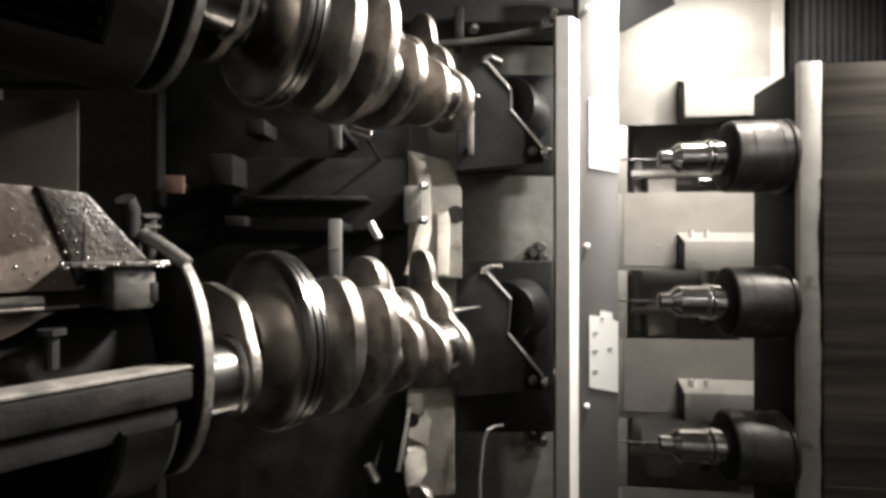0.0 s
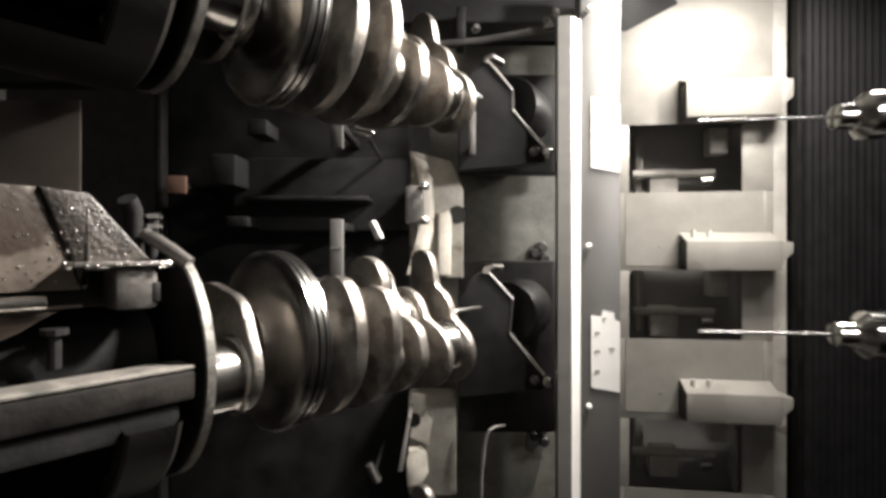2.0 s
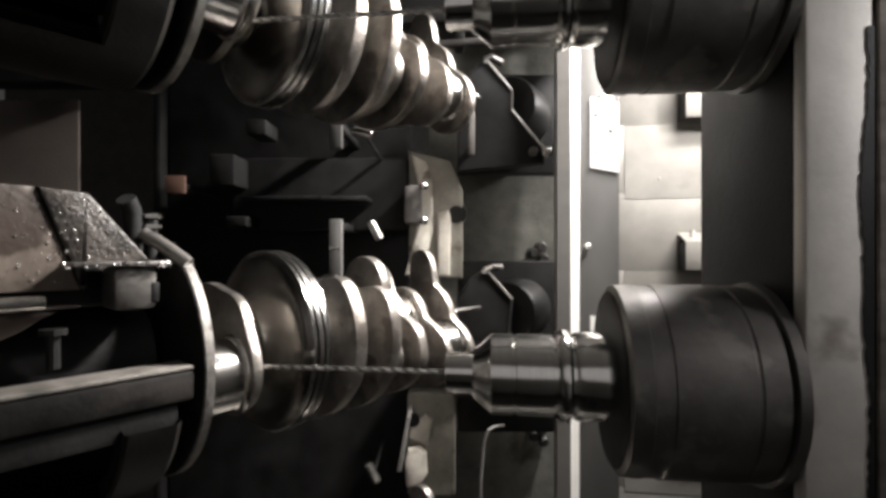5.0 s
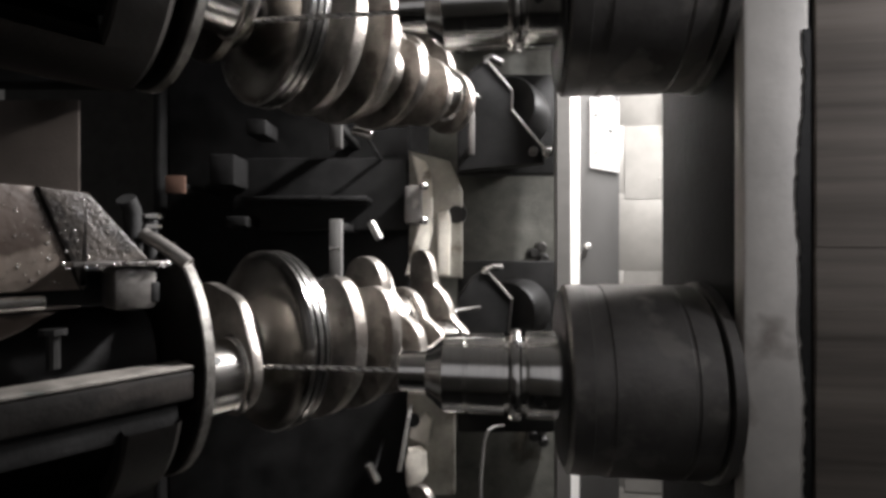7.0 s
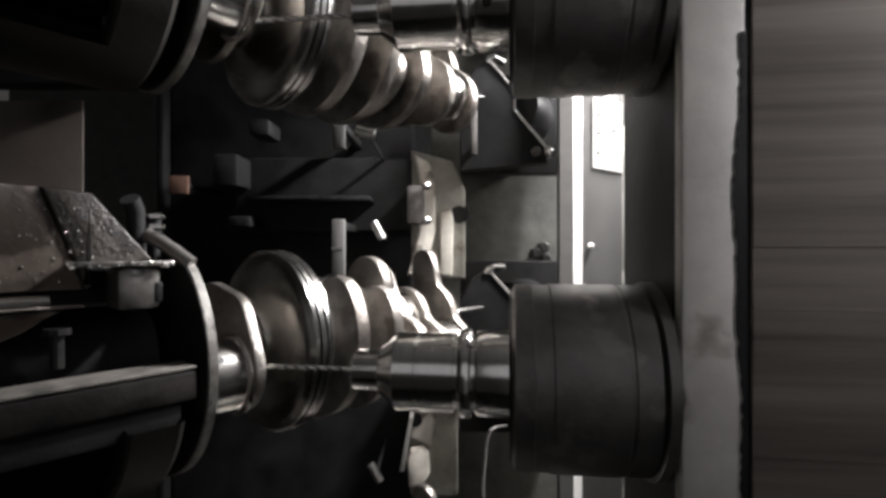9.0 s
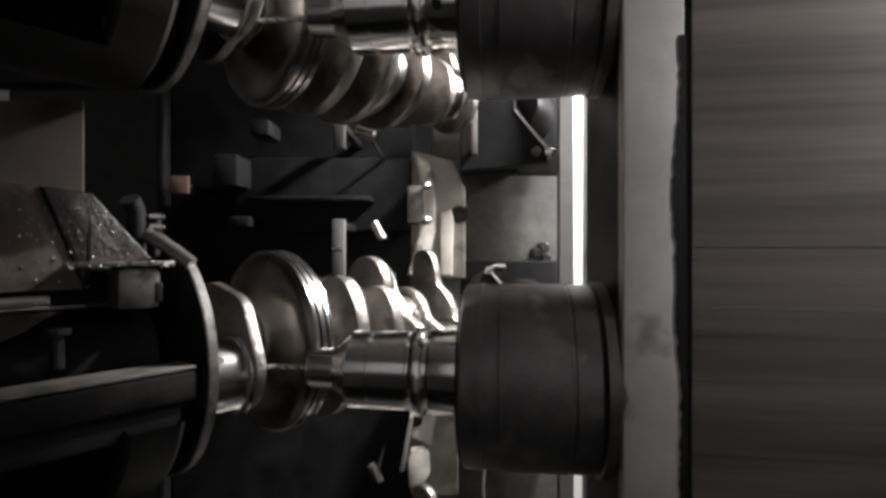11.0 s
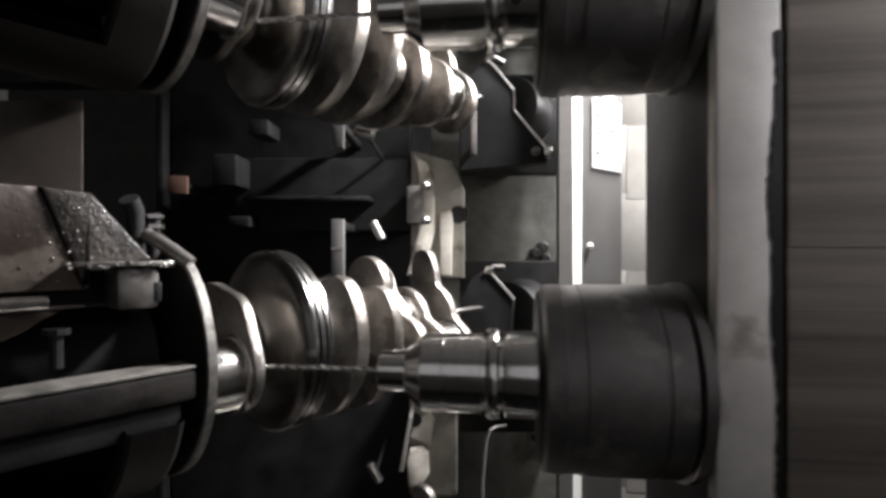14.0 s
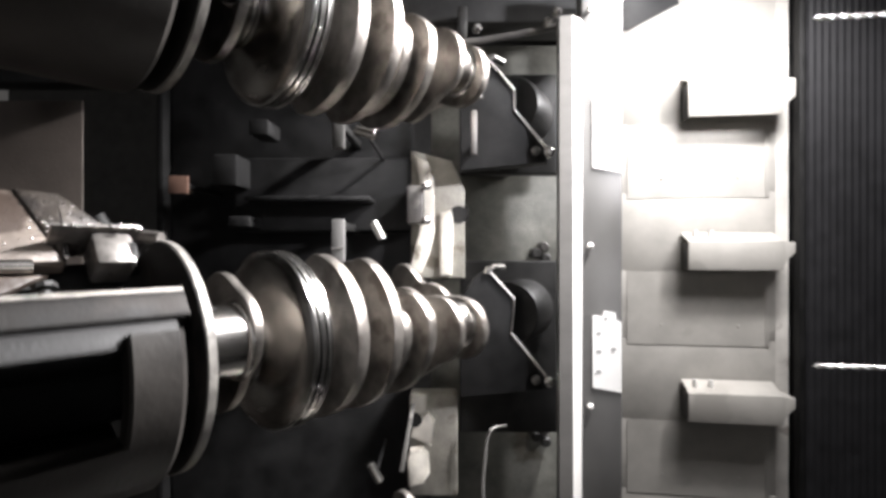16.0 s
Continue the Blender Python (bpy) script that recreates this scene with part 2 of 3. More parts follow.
def make_crankshaft(level):
    c = thing("crankshaft", "forged steel crankshaft with ground journals, clamped level in a chuck", "crankshaft", crank_pose(level), "crankshafts in the machine")
    part("crank_pin", journal(-0.116, -0.0745, 0.031, -22, 0.046), GROUND, c, "mirror-ground crank pin with an oil hole")
    y, z = off(-22, 0.046)
    out = Vector((0, -math.cos(radians(38)), math.sin(radians(38))))
    hole = lathe([(0, 0.0032), (0.001, 0.0032)], 14)
    bmesh.ops.rotate(hole, verts=hole.verts[:], matrix=out.to_track_quat("X", "Z").to_matrix())
    bmesh.ops.translate(hole, verts=hole.verts[:], vec=Vector((-0.098, y, z)) + 0.0303 * out)
    part("oil_hole", hole, BLACK, c, "dark drilled oil hole")
    part("web", web(-0.0755, -0.0665, hub=0.059, cw=(12, 40, 0.072), lobe=(-14, 0.046, 0.037)), FORGED, c)
    part("main_journal", journal(-0.068, -0.040, 0.034), GROUND, c, "ground main journal")
    part("ring_face", lathe([(-0.0525, 0.030), (-0.0525, 0.0385), (-0.0505, 0.0390), (-0.0500, 0.0365), (-0.0478, 0.0365), (-0.0474, 0.0385), (-0.0460, 0.0390), (-0.0452, 0.0375), (-0.0440, 0.0395),
                             (-0.0400, 0.0510), (-0.0355, 0.0640), (-0.0315, 0.0740), (-0.0285, 0.0800), (-0.0258, 0.0838), (-0.0235, 0.0855), (-0.0235, 0.030)], 112), RINGFACE, c, "dull turned flank with swirl marks")
    part("sealing_ring", lathe([(-0.0233, 0.030), (-0.0233, 0.0857), (-0.0222, 0.0868), (-0.0195, 0.0872), (-0.0185, 0.0872), (-0.018, 0.0845), (-0.0165, 0.0845), (-0.016, 0.0877), (-0.0115, 0.0877), (-0.011, 0.0845),
                                (-0.0095, 0.0845), (-0.009, 0.0877), (-0.004, 0.0870), (-0.001, 0.0835), (-0.001, 0.030)], 112), TURNED, c, "polished turned ring with fine grooves")
    # Thin rings of brighter steel paint highlight streaks along the grooves.
    for s0 in (-0.0215, -0.0162, -0.0124, -0.0092, -0.0050):
        part("groove_glint", lathe([(s0, 0.0855), (s0 + 0.0002, 0.0880), (s0 + 0.0008, 0.0880), (s0 + 0.0010, 0.0855)], 96), GROUND, c, "turned groove edge, its highlight put into brighter steel")
    rng = random.Random(11)
    drops = bmesh.new()
    for _ in range(16):
        a, x = radians(rng.uniform(-78, -56)), rng.choice((-0.0212, -0.0158, -0.0120, -0.0090))
        m = Matrix.Translation((x, -0.0882 * math.cos(a), 0.0882 * math.sin(a)))
        bmesh.ops.create_icosphere(drops, subdivisions=2, radius=rng.uniform(0.0005, 0.0011), matrix=m)
    tagged(part("oil_drops", drops, BRIGHT, c, "glinting oil drops under the ring"), kind="stuff")
    part("main_journal", journal(-0.001, 0.0265, 0.034), GROUND, c, "ground main journal")
    cw1 = dict(hub=0.052, cw=(-47, 106, 0.0870), lobe=(125, 0.036, 0.032))
    cw1b = dict(hub=0.050, cw=(-54, 100, 0.0880), lobe=(125, 0.036, 0.030))
    part("web", web(0.0255, 0.040, **cw1), FORGED, c)
    part("crank_pin", journal(0.039, 0.0725, 0.026, 120, 0.036), GROUND, c)
    part("web", web(0.0715, 0.085, **cw1b), FORGED, c)
    part("main_journal", journal(0.084, 0.101, 0.034), GROUND, c, "ground main journal")
    cw2 = dict(hub=0.043, cw=(-88, 78, 0.084), lobe=(108, 0.044, 0.032), extra=(-17, 0.050, 0.024))
    cw3 = dict(hub=0.046, cw=(-94, 80, 0.073), lobe=(82, 0.048, 0.034))
    part("web", web(0.100, 0.113, **cw3), FORGED, c)
    part("crank_pin", journal(0.112, 0.129, 0.026, 95, 0.046), GROUND, c)
    part("web", web(0.128, 0.141, **cw2), FORGED, c)
    part("main_journal", journal(0.140, 0.169, 0.030), GROUND, c, "ground main journal")
    part("web", web(0.168, 0.178, hub=0.041, lobe=(-44, 0.056, 0.041), cw=(-85, 50, 0.074)), FORGED, c)
    part("crank_pin", journal(0.177, 0.216, 0.029, -42, 0.050), GROUND, c)
    part("web", web(0.215, 0.226, hub=0.044, lobe=(-48, 0.056, 0.040), extra=(98, 0.068, 0.023)), FORGED, c)
    part("snout", lathe([(0.225, 0.022), (0.240, 0.022), (0.241, 0.017), (0.256, 0.016), (0.258, 0.013)], 40), TURNED, c, "turned front shaft end")
    return c


def make_chuck(level):
    c = thing("chuck", "oil-wet steel clamping chuck that grips the crankshaft's end", "chuck", crank_pose(level), "chucks at the crankshafts")
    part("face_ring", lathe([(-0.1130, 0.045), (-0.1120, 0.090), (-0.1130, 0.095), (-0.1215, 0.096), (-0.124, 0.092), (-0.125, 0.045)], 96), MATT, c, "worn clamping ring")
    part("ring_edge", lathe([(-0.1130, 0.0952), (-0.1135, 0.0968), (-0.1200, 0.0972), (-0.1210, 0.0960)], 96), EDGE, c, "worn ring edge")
    # Core made black so that the cavity's shade lies in its colour.
    part("core", lathe([(-0.62, 0.045), (-0.134, 0.045)], 48), MATT_BLACK, c, "black chuck core")
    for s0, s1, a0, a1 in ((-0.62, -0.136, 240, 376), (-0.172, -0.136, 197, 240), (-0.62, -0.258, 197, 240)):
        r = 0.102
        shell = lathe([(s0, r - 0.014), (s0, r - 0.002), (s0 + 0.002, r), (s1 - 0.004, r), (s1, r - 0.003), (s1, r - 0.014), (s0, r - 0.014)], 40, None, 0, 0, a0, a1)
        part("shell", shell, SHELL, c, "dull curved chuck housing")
    # Dark bar with a pale top: light from above put into the colours.
    part("bar", box(-0.62, -0.1265, -0.094, -0.058, -0.017, 0.004, 0.003), MATT, c, "clamping bar, its unlit front put into a dark colour")
    # Black bar stands for the shade below the clamping bar.
    part("shade_bar", box(-0.62, -0.136, -0.090, -0.058, -0.036, -0.0172, 0.002), MATT_BLACK, c, "shade under the clamping bar, as a black bar")
    part("lit_wear_strip", box(-0.62, -0.1270, -0.093, -0.066, 0.0045, 0.0075, 0.001), STRIP, c, "worn top of the clamping bar, its light put into the colour")
    part("bar", box(-0.62, -0.138, 0.058, 0.092, -0.02, 0.02, 0.003), MATT_BLACK, c)
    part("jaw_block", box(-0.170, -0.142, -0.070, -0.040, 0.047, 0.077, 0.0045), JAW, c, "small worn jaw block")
    # Slightly raised black box paints the shade of a recess.
    part("block_recess", box(-0.147, -0.1415, -0.0705, -0.060, 0.052, 0.066, 0.001), MATT_BLACK, c)
    part("ledge", box(-0.194, -0.136, -0.074, -0.036, 0.0775, 0.081, 0.001), JAW, c, "bright thin ledge")
    part("jaw_plate", prism([(-0.1835, 0.062), (-0.183, 0.062), (-0.180, 0.0765), (-0.142, 0.082), (-0.180, 0.128), (-0.208, 0.130)], "y", -0.054, -0.034, 0.003),
         DROPS, c, "splashed jaw plate covered in oil drops")
    part("side_plate", prism([(-0.42, 0.062), (-0.184, 0.062), (-0.2085, 0.130), (-0.42, 0.132)], "y", -0.051, -0.034, 0.002), TAN, c, "smooth grey side plate")
    rng = random.Random(5)
    beads = bmesh.new()
    for _ in range(190):
        x, z = max(rng.uniform(-0.25, -0.146), rng.uniform(-0.25, -0.146)), rng.uniform(0.066, 0.128)
        edge = -0.184 - 0.36 * (z - 0.062)
        if z < 0.126 - 1.25 * max(0.0, x + 0.18) and (z > 0.084 or x < edge):
            y = -0.0513 if x < edge else -0.0543
            r = rng.choice((0.0003, 0.0004, 0.0004, 0.0005, 0.0007, 0.0010))
            bmesh.ops.create_icosphere(beads, subdivisions=2, radius=r, matrix=Matrix.Translation((x, y, z)) @ Matrix.Diagonal((0.8, 0.5, 1.2, 1)))
    for _ in range(22):
        bmesh.ops.create_icosphere(beads, subdivisions=2, radius=rng.uniform(0.0006, 0.0013), matrix=Matrix.Translation((rng.uniform(-0.2, -0.138), -0.0742, rng.uniform(0.0768, 0.081))))
    tagged(part("oil_splash", beads, BRIGHT, c, "small glinting oil drops"), kind="stuff")
    part("guard", prism([(-0.42, 0.049), (-0.196, 0.049), (-0.206, 0.044), (-0.217, 0.037), (-0.231, 0.031), (-0.42, 0.027)], "y", -0.054, -0.046, 0.002), TAN, c, "tan curved guard plate")
    part("rod", tube([(-0.42, -0.056, 0.055), (-0.205, -0.056, 0.055)], 0.005, 12), BRIGHT, c, "bright ground rod")
    part("spacer", box(-0.36, -0.142, -0.033, 0.036, 0.05, 0.074, 0.003), MATT_BLACK, c)
    part("nozzle", tube([(-0.142, -0.02, 0.07), (-0.142, -0.02, 0.105), (-0.144, -0.022, 0.120), (-0.149, -0.026, 0.128)], 0.007, 12), MATT_BLACK, c, "black coolant nozzle")
    part("nozzle", tube([(-0.130, -0.022, 0.07), (-0.130, -0.022, 0.118)], 0.005, 12), MATT_BLACK, c)
    for z in (0.098, 0.106, 0.114):
        part("nut", tube([(-0.130, -0.022, z), (-0.130, -0.022, z + 0.003)], 0.0075, 6), BRIGHT, c)
    part("clamp_finger", tube([(-0.138, -0.03, 0.101), (-0.132, -0.040, 0.095), (-0.124, -0.052, 0.086), (-0.117, -0.060, 0.078)], 0.0056, 12), JAW, c)
    ball = bmesh.new()
    bmesh.ops.create_icosphere(ball, subdivisions=2, radius=0.0032, matrix=Matrix.Translation((-0.137, -0.071, 0.079)))
    part("ball_plunger", ball, BRIGHT, c, "bright ball plunger")
    part("stud", tube([(-0.20, -0.055, 0.012), (-0.20, -0.055, 0.034)], 0.004, 10), BLACK, c)
    part("stud_head", tube([(-0.20, -0.055, 0.034), (-0.20, -0.055, 0.038)], 0.008, 10), BLACK, c)
    return c


CRANKS = [make_crankshaft(k) for k in (1, 0, -1)]
CHUCKS = [make_chuck(k) for k in (1, 0, -1)]

# ---- drilling head ----
# its own space: x = 0 at the tools' shoulder, y = 0 on the spindle axes, z = 0 on the middle spindle
SIZE = 0.90                                    # scale of the head


def make_head():
    h = thing("drilling_head", "dark column with three drilling spindles and streaked brown cover", "drilling machine head")
    for k in (1, 0, -1):
        z = k * PITCH
        holder = part("holder", lathe([(-0.002, 0.008), (0.0, 0.0170), (0.001, 0.0178), (0.024, 0.0182), (0.0245, 0.0215), (0.029, 0.0245), (0.0375, 0.0325), (0.040, 0.0345), (0.058, 0.0345),
                              (0.0585, 0.0330), (0.0605, 0.0330), (0.061, 0.0345), (0.091, 0.0345), (0.0915, 0.0318), (0.0945, 0.0318), (0.095, 0.0375), (0.098, 0.039),
                              (0.103, 0.039), (0.1055, 0.0375), (0.106, 0.0325), (0.109, 0.0325), (0.1095, 0.036), (0.112, 0.037), (0.140, 0.037)], 64, None, 0, z), HOLDER, h, "polished steel tool holder")
        drill = bmesh.new()
        prev, steps, turns = None, 150, 9
        for i in range(steps + 1):
            x = -0.192 + 0.192 * i / steps
            tw = turns * math.tau * i / steps
            tip = min(1.0, i / 3)
            ring = []
            for q in range(12):
                a = math.tau * q / 12
                r = 0.0027 * tip * (0.62 + 0.38 * abs(math.cos(a)))
                ring.append(drill.verts.new((x, r * math.cos(a + tw), z + r * math.sin(a + tw))))
            if prev:
                for q in range(12):
                    drill.faces.new((prev[q], prev[(q + 1) % 12], ring[(q + 1) % 12], ring[q]))
            prev = ring
        bmesh.ops.recalc_face_normals(drill, faces=drill.faces[:])
        part("drill", drill, DRILL, holder, "long twist drill")
        nose = part("spindle_nose", lathe([(0.139, 0.040), (0.140, 0.074), (0.142, 0.0775), (0.156, 0.0785), (0.1565, 0.0775), (0.170, 0.0775), (0.1705, 0.0785),
                                    (0.2235, 0.0785), (0.2245, 0.0770), (0.2262, 0.0770), (0.2270, 0.0780), (0.2440, 0.0778), (0.2465, 0.0755), (0.2470, 0.058)], 80, None, 0, z), SPINDLE, h, "dark grey steel spindle nose")
        # Black ring before the nose's flat front puts its shade into colour.
        part("face_shade", lathe([(0.1372, 0.0378), (0.1375, 0.070), (0.1392, 0.0725)], 64, None, 0, z), MATT_BLACK, nose, "shaded nose front round the tool holder, as a black ring")
        part("flange", lathe([(0.2472, 0.040), (0.2474, 0.079), (0.2480, 0.0805), (0.2555, 0.0805), (0.2560, 0.079), (0.2565, 0.062), (0.2640, 0.062)], 64, None, 0, z), SPINDLE, h, "steel spindle flange with a bright rim")
        part("grub_screw", tube([(0.119, -0.034, z - 0.012), (0.119, -0.038, z - 0.012)], 0.004, 10), BLACK, holder)
    part("back_plate", box(0.2645, 0.280, -0.040, 0.148, -1.18, 0.50, 0.006), MATT_BLACK, h, "black oily front plate of the column")
    part("slab", box(0.260, 0.3035, -0.062, -0.045, -1.18, 0.505, 0.003), SLAB, h, "worn light grey steel slab")
    part("trim", box(0.304, 0.3085, -0.057, -0.042, -1.18, 0.500, 0.001), BLACK, h)
    rng = random.Random(3)
    stain = [(0.3033, 0.262)]
    for i in range(190):
        z = 0.262 - 0.004 * i
        wide = 0.0015 + 0.0065 * math.exp(-((z - 0.13) / 0.075) ** 2) + 0.002 * math.sin(z * 41) * math.sin(z * 17)
        stain.append((0.3033 - max(0.0006, wide) - rng.uniform(0, 0.0018), z))
    stain.append((0.3033, 0.262 - 0.004 * 190))
    part("stain", prism(stain, "y", -0.0632, -0.0622, 0), BLACK, h, "ragged black oil stain")
    z1 = 0.500
    for k, dz in enumerate((0.11, 0.09, 0.19, 0.045, 0.105, 0.060, 0.062, 0.07, 0.14, 0.22, 0.22, 0.35)):
        lean = (0.0006, -0.0004, 0.0005, 0.0006, -0.0008, 0.0006, -0.0008, 0.0004, -0.0008, -0.0006, 0.0, 0.0004)[k]
        part("cover_sheet", prism([(-0.060 + lean, z1 - 0.0002), (-0.060 - lean, z1 - dz), (-0.042, z1 - dz), (-0.042, z1 - 0.0002)], "x", 0.309, 0.75, 0.0001),
             COVER, h, "dull brown cover sheet with level streaks" if k == 0 else "")
        z1 -= dz
    part("column", box(0.281, 0.75, -0.039, 0.075, -1.18, 0.49, 0.004), DARK, h)
    for piece in h.children_recursive:
        piece.data.transform(Matrix.Scale(SIZE, 4))
    return h


HEAD = make_head()

# ---- post ----
post = thing("post", "stainless steel sheet-metal post with two stickers and screws", "post")
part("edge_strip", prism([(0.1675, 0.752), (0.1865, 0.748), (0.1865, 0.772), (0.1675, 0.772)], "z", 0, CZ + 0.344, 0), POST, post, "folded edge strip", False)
# This facet's lamp light comes from its pale colour.
part("slanted_edge", prism([(0.1867, 0.748), (0.2030, 0.762), (0.2030, 0.772), (0.1867, 0.772)], "z", 0, CZ + 0.342, 0), LIT_METAL, post, "slanted edge, lamp light put into its pale colour", False)
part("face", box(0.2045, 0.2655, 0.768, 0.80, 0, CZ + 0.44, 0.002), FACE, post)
for z in (0.361, 0.005, -0.236):
    b = part("screw", bolt_bm(0.0042, 0.007), LIT_METAL, post)
    b.location = (0.2165, 0.766, CZ + z)
def sticker(z0, z1, seed):
    s = thing("sticker", "white paper sticker with faded marks on the steel post", "sticker", pose(0, 0, 0), "stickers on the post")
    x0, x1 = 0.2205, 0.2635
    sheet = part("sheet", prism([(x0, z0 + 0.008), (x1, z0), (x1, z1 - 0.014), (x1 - 0.008, z1 - 0.010), (x1 - 0.009, z1), (x1 - 0.026, z1 + 0.003),
                         (x1 - 0.028, z1 - 0.006), (x0, z1 - 0.004)], "y", 0.7655, 0.7675, 0), WHITE, s, "", False)
    for u, v, w in ((0.45, 0.93, 0.10), (0.2, 0.75, 0.16), (0.2, 0.52, 0.16), (0.72, 0.55, 0.16), (0.2, 0.27, 0.16)):
        xx, zz = x0 + u * (x1 - x0), z0 + v * (z1 - z0)
        part("mark", box(xx - w * 0.022, xx + w * 0.022, 0.7645, 0.7652, zz - 0.0018, zz + 0.0018, 0), INK, sheet, "", False)
    return s


sticker(CZ + 0.115, CZ + 0.232, 1)
sticker(CZ - 0.216, CZ - 0.096, 2)

# ---- tool magazine wall behind the post ----
MY = 1.42
SWING = Matrix.Translation((0.6, MY, 0)) @ Matrix.Rotation(radians(-YAW), 4, "Z") @ Matrix.Translation((-0.6, -MY, 0))
mag = thing("tool_magazine", "steel cover wall of the tool magazine with three openings", "tool magazine", SWING, "", "structure")
ROWS_Z = [(CZ + 0.346, CZ + 0.158), (CZ - 0.061, CZ - 0.250), (CZ - 0.476, CZ - 0.669)]     # top and bottom of the openings
HOODS_Z = [(CZ + 0.445, CZ + 0.350), (CZ + 0.021, CZ - 0.0553), (CZ - 0.382, CZ - 0.458)]    # top and bottom of the hoods' fronts
LX0, LX1, PX1 = 0.517, 0.815, 0.895
edges = [CZ + 1.0]
for a, b in ROWS_Z:
    edges += [a, b]
edges.append(0.0)
for i in range(0, len(edges), 2):
    part("cover_plate", box(LX0 - 0.16, PX1, MY, MY + 0.004, edges[i + 1] + 0.001, edges[i] - 0.001, 0.0008), PANEL, mag)
for a, b in ROWS_Z:
    part("cover_plate", box(LX0 - 0.16, LX0, MY, MY + 0.004, b, a, 0.0008), PANEL, mag)
    part("cover_plate", box(LX1, PX1, MY, MY + 0.004, b, a, 0.0008), PANEL, mag)
part("edge_fold", box(PX1 + 0.001, PX1 + 0.038, MY + 0.010, MY + 0.02, 0, CZ + 1.0, 0.001), SLAB, mag)
part("inner_back", box(LX0 - 0.12, PX1, MY + 0.17, MY + 0.18, 0, CZ + 1.0, 0), ENCLOSURE, mag)
HY = MY - 0.065
for (a, b), (zt, zb) in zip(ROWS_Z, HOODS_Z):
    hood = thing("hood", "bent sheet-metal hood over a magazine opening", "hood", SWING, "hoods over the openings")
    part("front", box(0.650, 0.884, HY, HY + 0.003, zb, zt, 0.001), PANEL, hood)
    part("top", prism([(HY + 0.0035, zt - 0.004), (HY + 0.0035, zt), (MY - 0.006, zt + 0.024), (MY - 0.006, zt + 0.020)], "x", 0.650, 0.884, 0.0005), PANEL, hood)
    part("lip", prism([(0.8845, zb + 0.012), (0.894, zb + 0.028), (0.912, zb + 0.046), (0.912, zt - 0.004), (0.8845, zt)], "y", HY, MY - 0.006, 0.001), PANEL, hood)
    # Dark paint here puts the shadow on the hood's side into colour.
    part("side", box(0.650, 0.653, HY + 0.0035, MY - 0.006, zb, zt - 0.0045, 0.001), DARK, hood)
    for x in (0.676, 0.716):
        part("screw", tube([(x, HY + 0.03, zt + 0.004), (x, HY + 0.03, zt + 0.030)], 0.0065, 12), LIT_METAL, hood)
    rack = thing("tool_rack", "dim tool rack with a stored holder inside the magazine", "tool rack", SWING, "racks in the magazine")
    part("bracket", box(0.60, 0.68, MY + 0.10, MY + 0.14, b - 0.01, b + 0.08, 0.004), SLAB, rack)
    part("arm", box(0.750, 0.800, MY + 0.05, MY + 0.10, a - 0.075, a - 0.002, 0.004), SLAB, rack)
    part("rod", tube([(0.55, MY + 0.10, b + 0.065), (0.78, MY + 0.10, b + 0.065)], 0.012, 14), SLAB, rack)
    part("clip", lathe([(0.735, 0.014), (0.765, 0.014)], 16, None, MY + 0.08, b + 0.04), HOLDER, rack)
    part("post", box(0.565, 0.590, MY + 0.13, MY + 0.16, b, a, 0.004), PANEL, rack)
SHUTTERS = []
for a, b in ROWS_Z:
    s = thing("shutter", "plain steel shutter of a magazine opening", "shutter", SWING, "shutters of the magazine")
    part("sheet", box(LX0 - 0.01, 0.868, MY - 0.0018, MY - 0.0008, -0.205, 0, 0), PANEL, s)
    part("edge_fold", box(0.8684, 0.878, MY - 0.0026, MY - 0.0008, -0.205, 0, 0.0003), PANEL, s)
    for x in (0.600, 0.800):
        part("rivet", lathe([(0, 0.0045), (0.0012, 0.004), (0.002, 0.002)], 14), PANEL, s).matrix_basis = pose(x, MY - 0.0018, -0.150, 0, 0, -90)
    SHUTTERS.append((s, a, b))

bel = thing("bellows", "black pleated way cover bellows", "bellows", SWING, "", "structure")
n = 74
pts = []
for i in range(n + 1):
    pts.append((0.955 + 0.009 * i, MY - 0.03 + (0.0022 if i % 2 else 0.0)))
pts += [(0.955 + 0.009 * n, MY + 0.02), (0.955, MY + 0.02)]
part("pleats", prism(pts, "z", 0, CZ + 1.0, 0), BELLOWS, bel, "", False)
part("guide_strip", box(0.940, 0.954, MY - 0.03, MY + 0.02, 0, CZ + 1.0, 0.001), MATT_BLACK, bel)
tri = thing("deflector_plate", "dark triangular deflector plate beside the post", "plate")
part("tab", box(0.250, 0.275, 0.800, 0.84, CZ + 0.40, CZ + 0.43, 0.001), DARK, tri)
part("plate", prism([(0.30, CZ + 0.36), (0.385, CZ + 0.405), (0.33, CZ + 0.50), (0.27, CZ + 0.50), (0.27, CZ + 0.36)], "y", 0.84, 0.844, 0.001), DARK, tri)

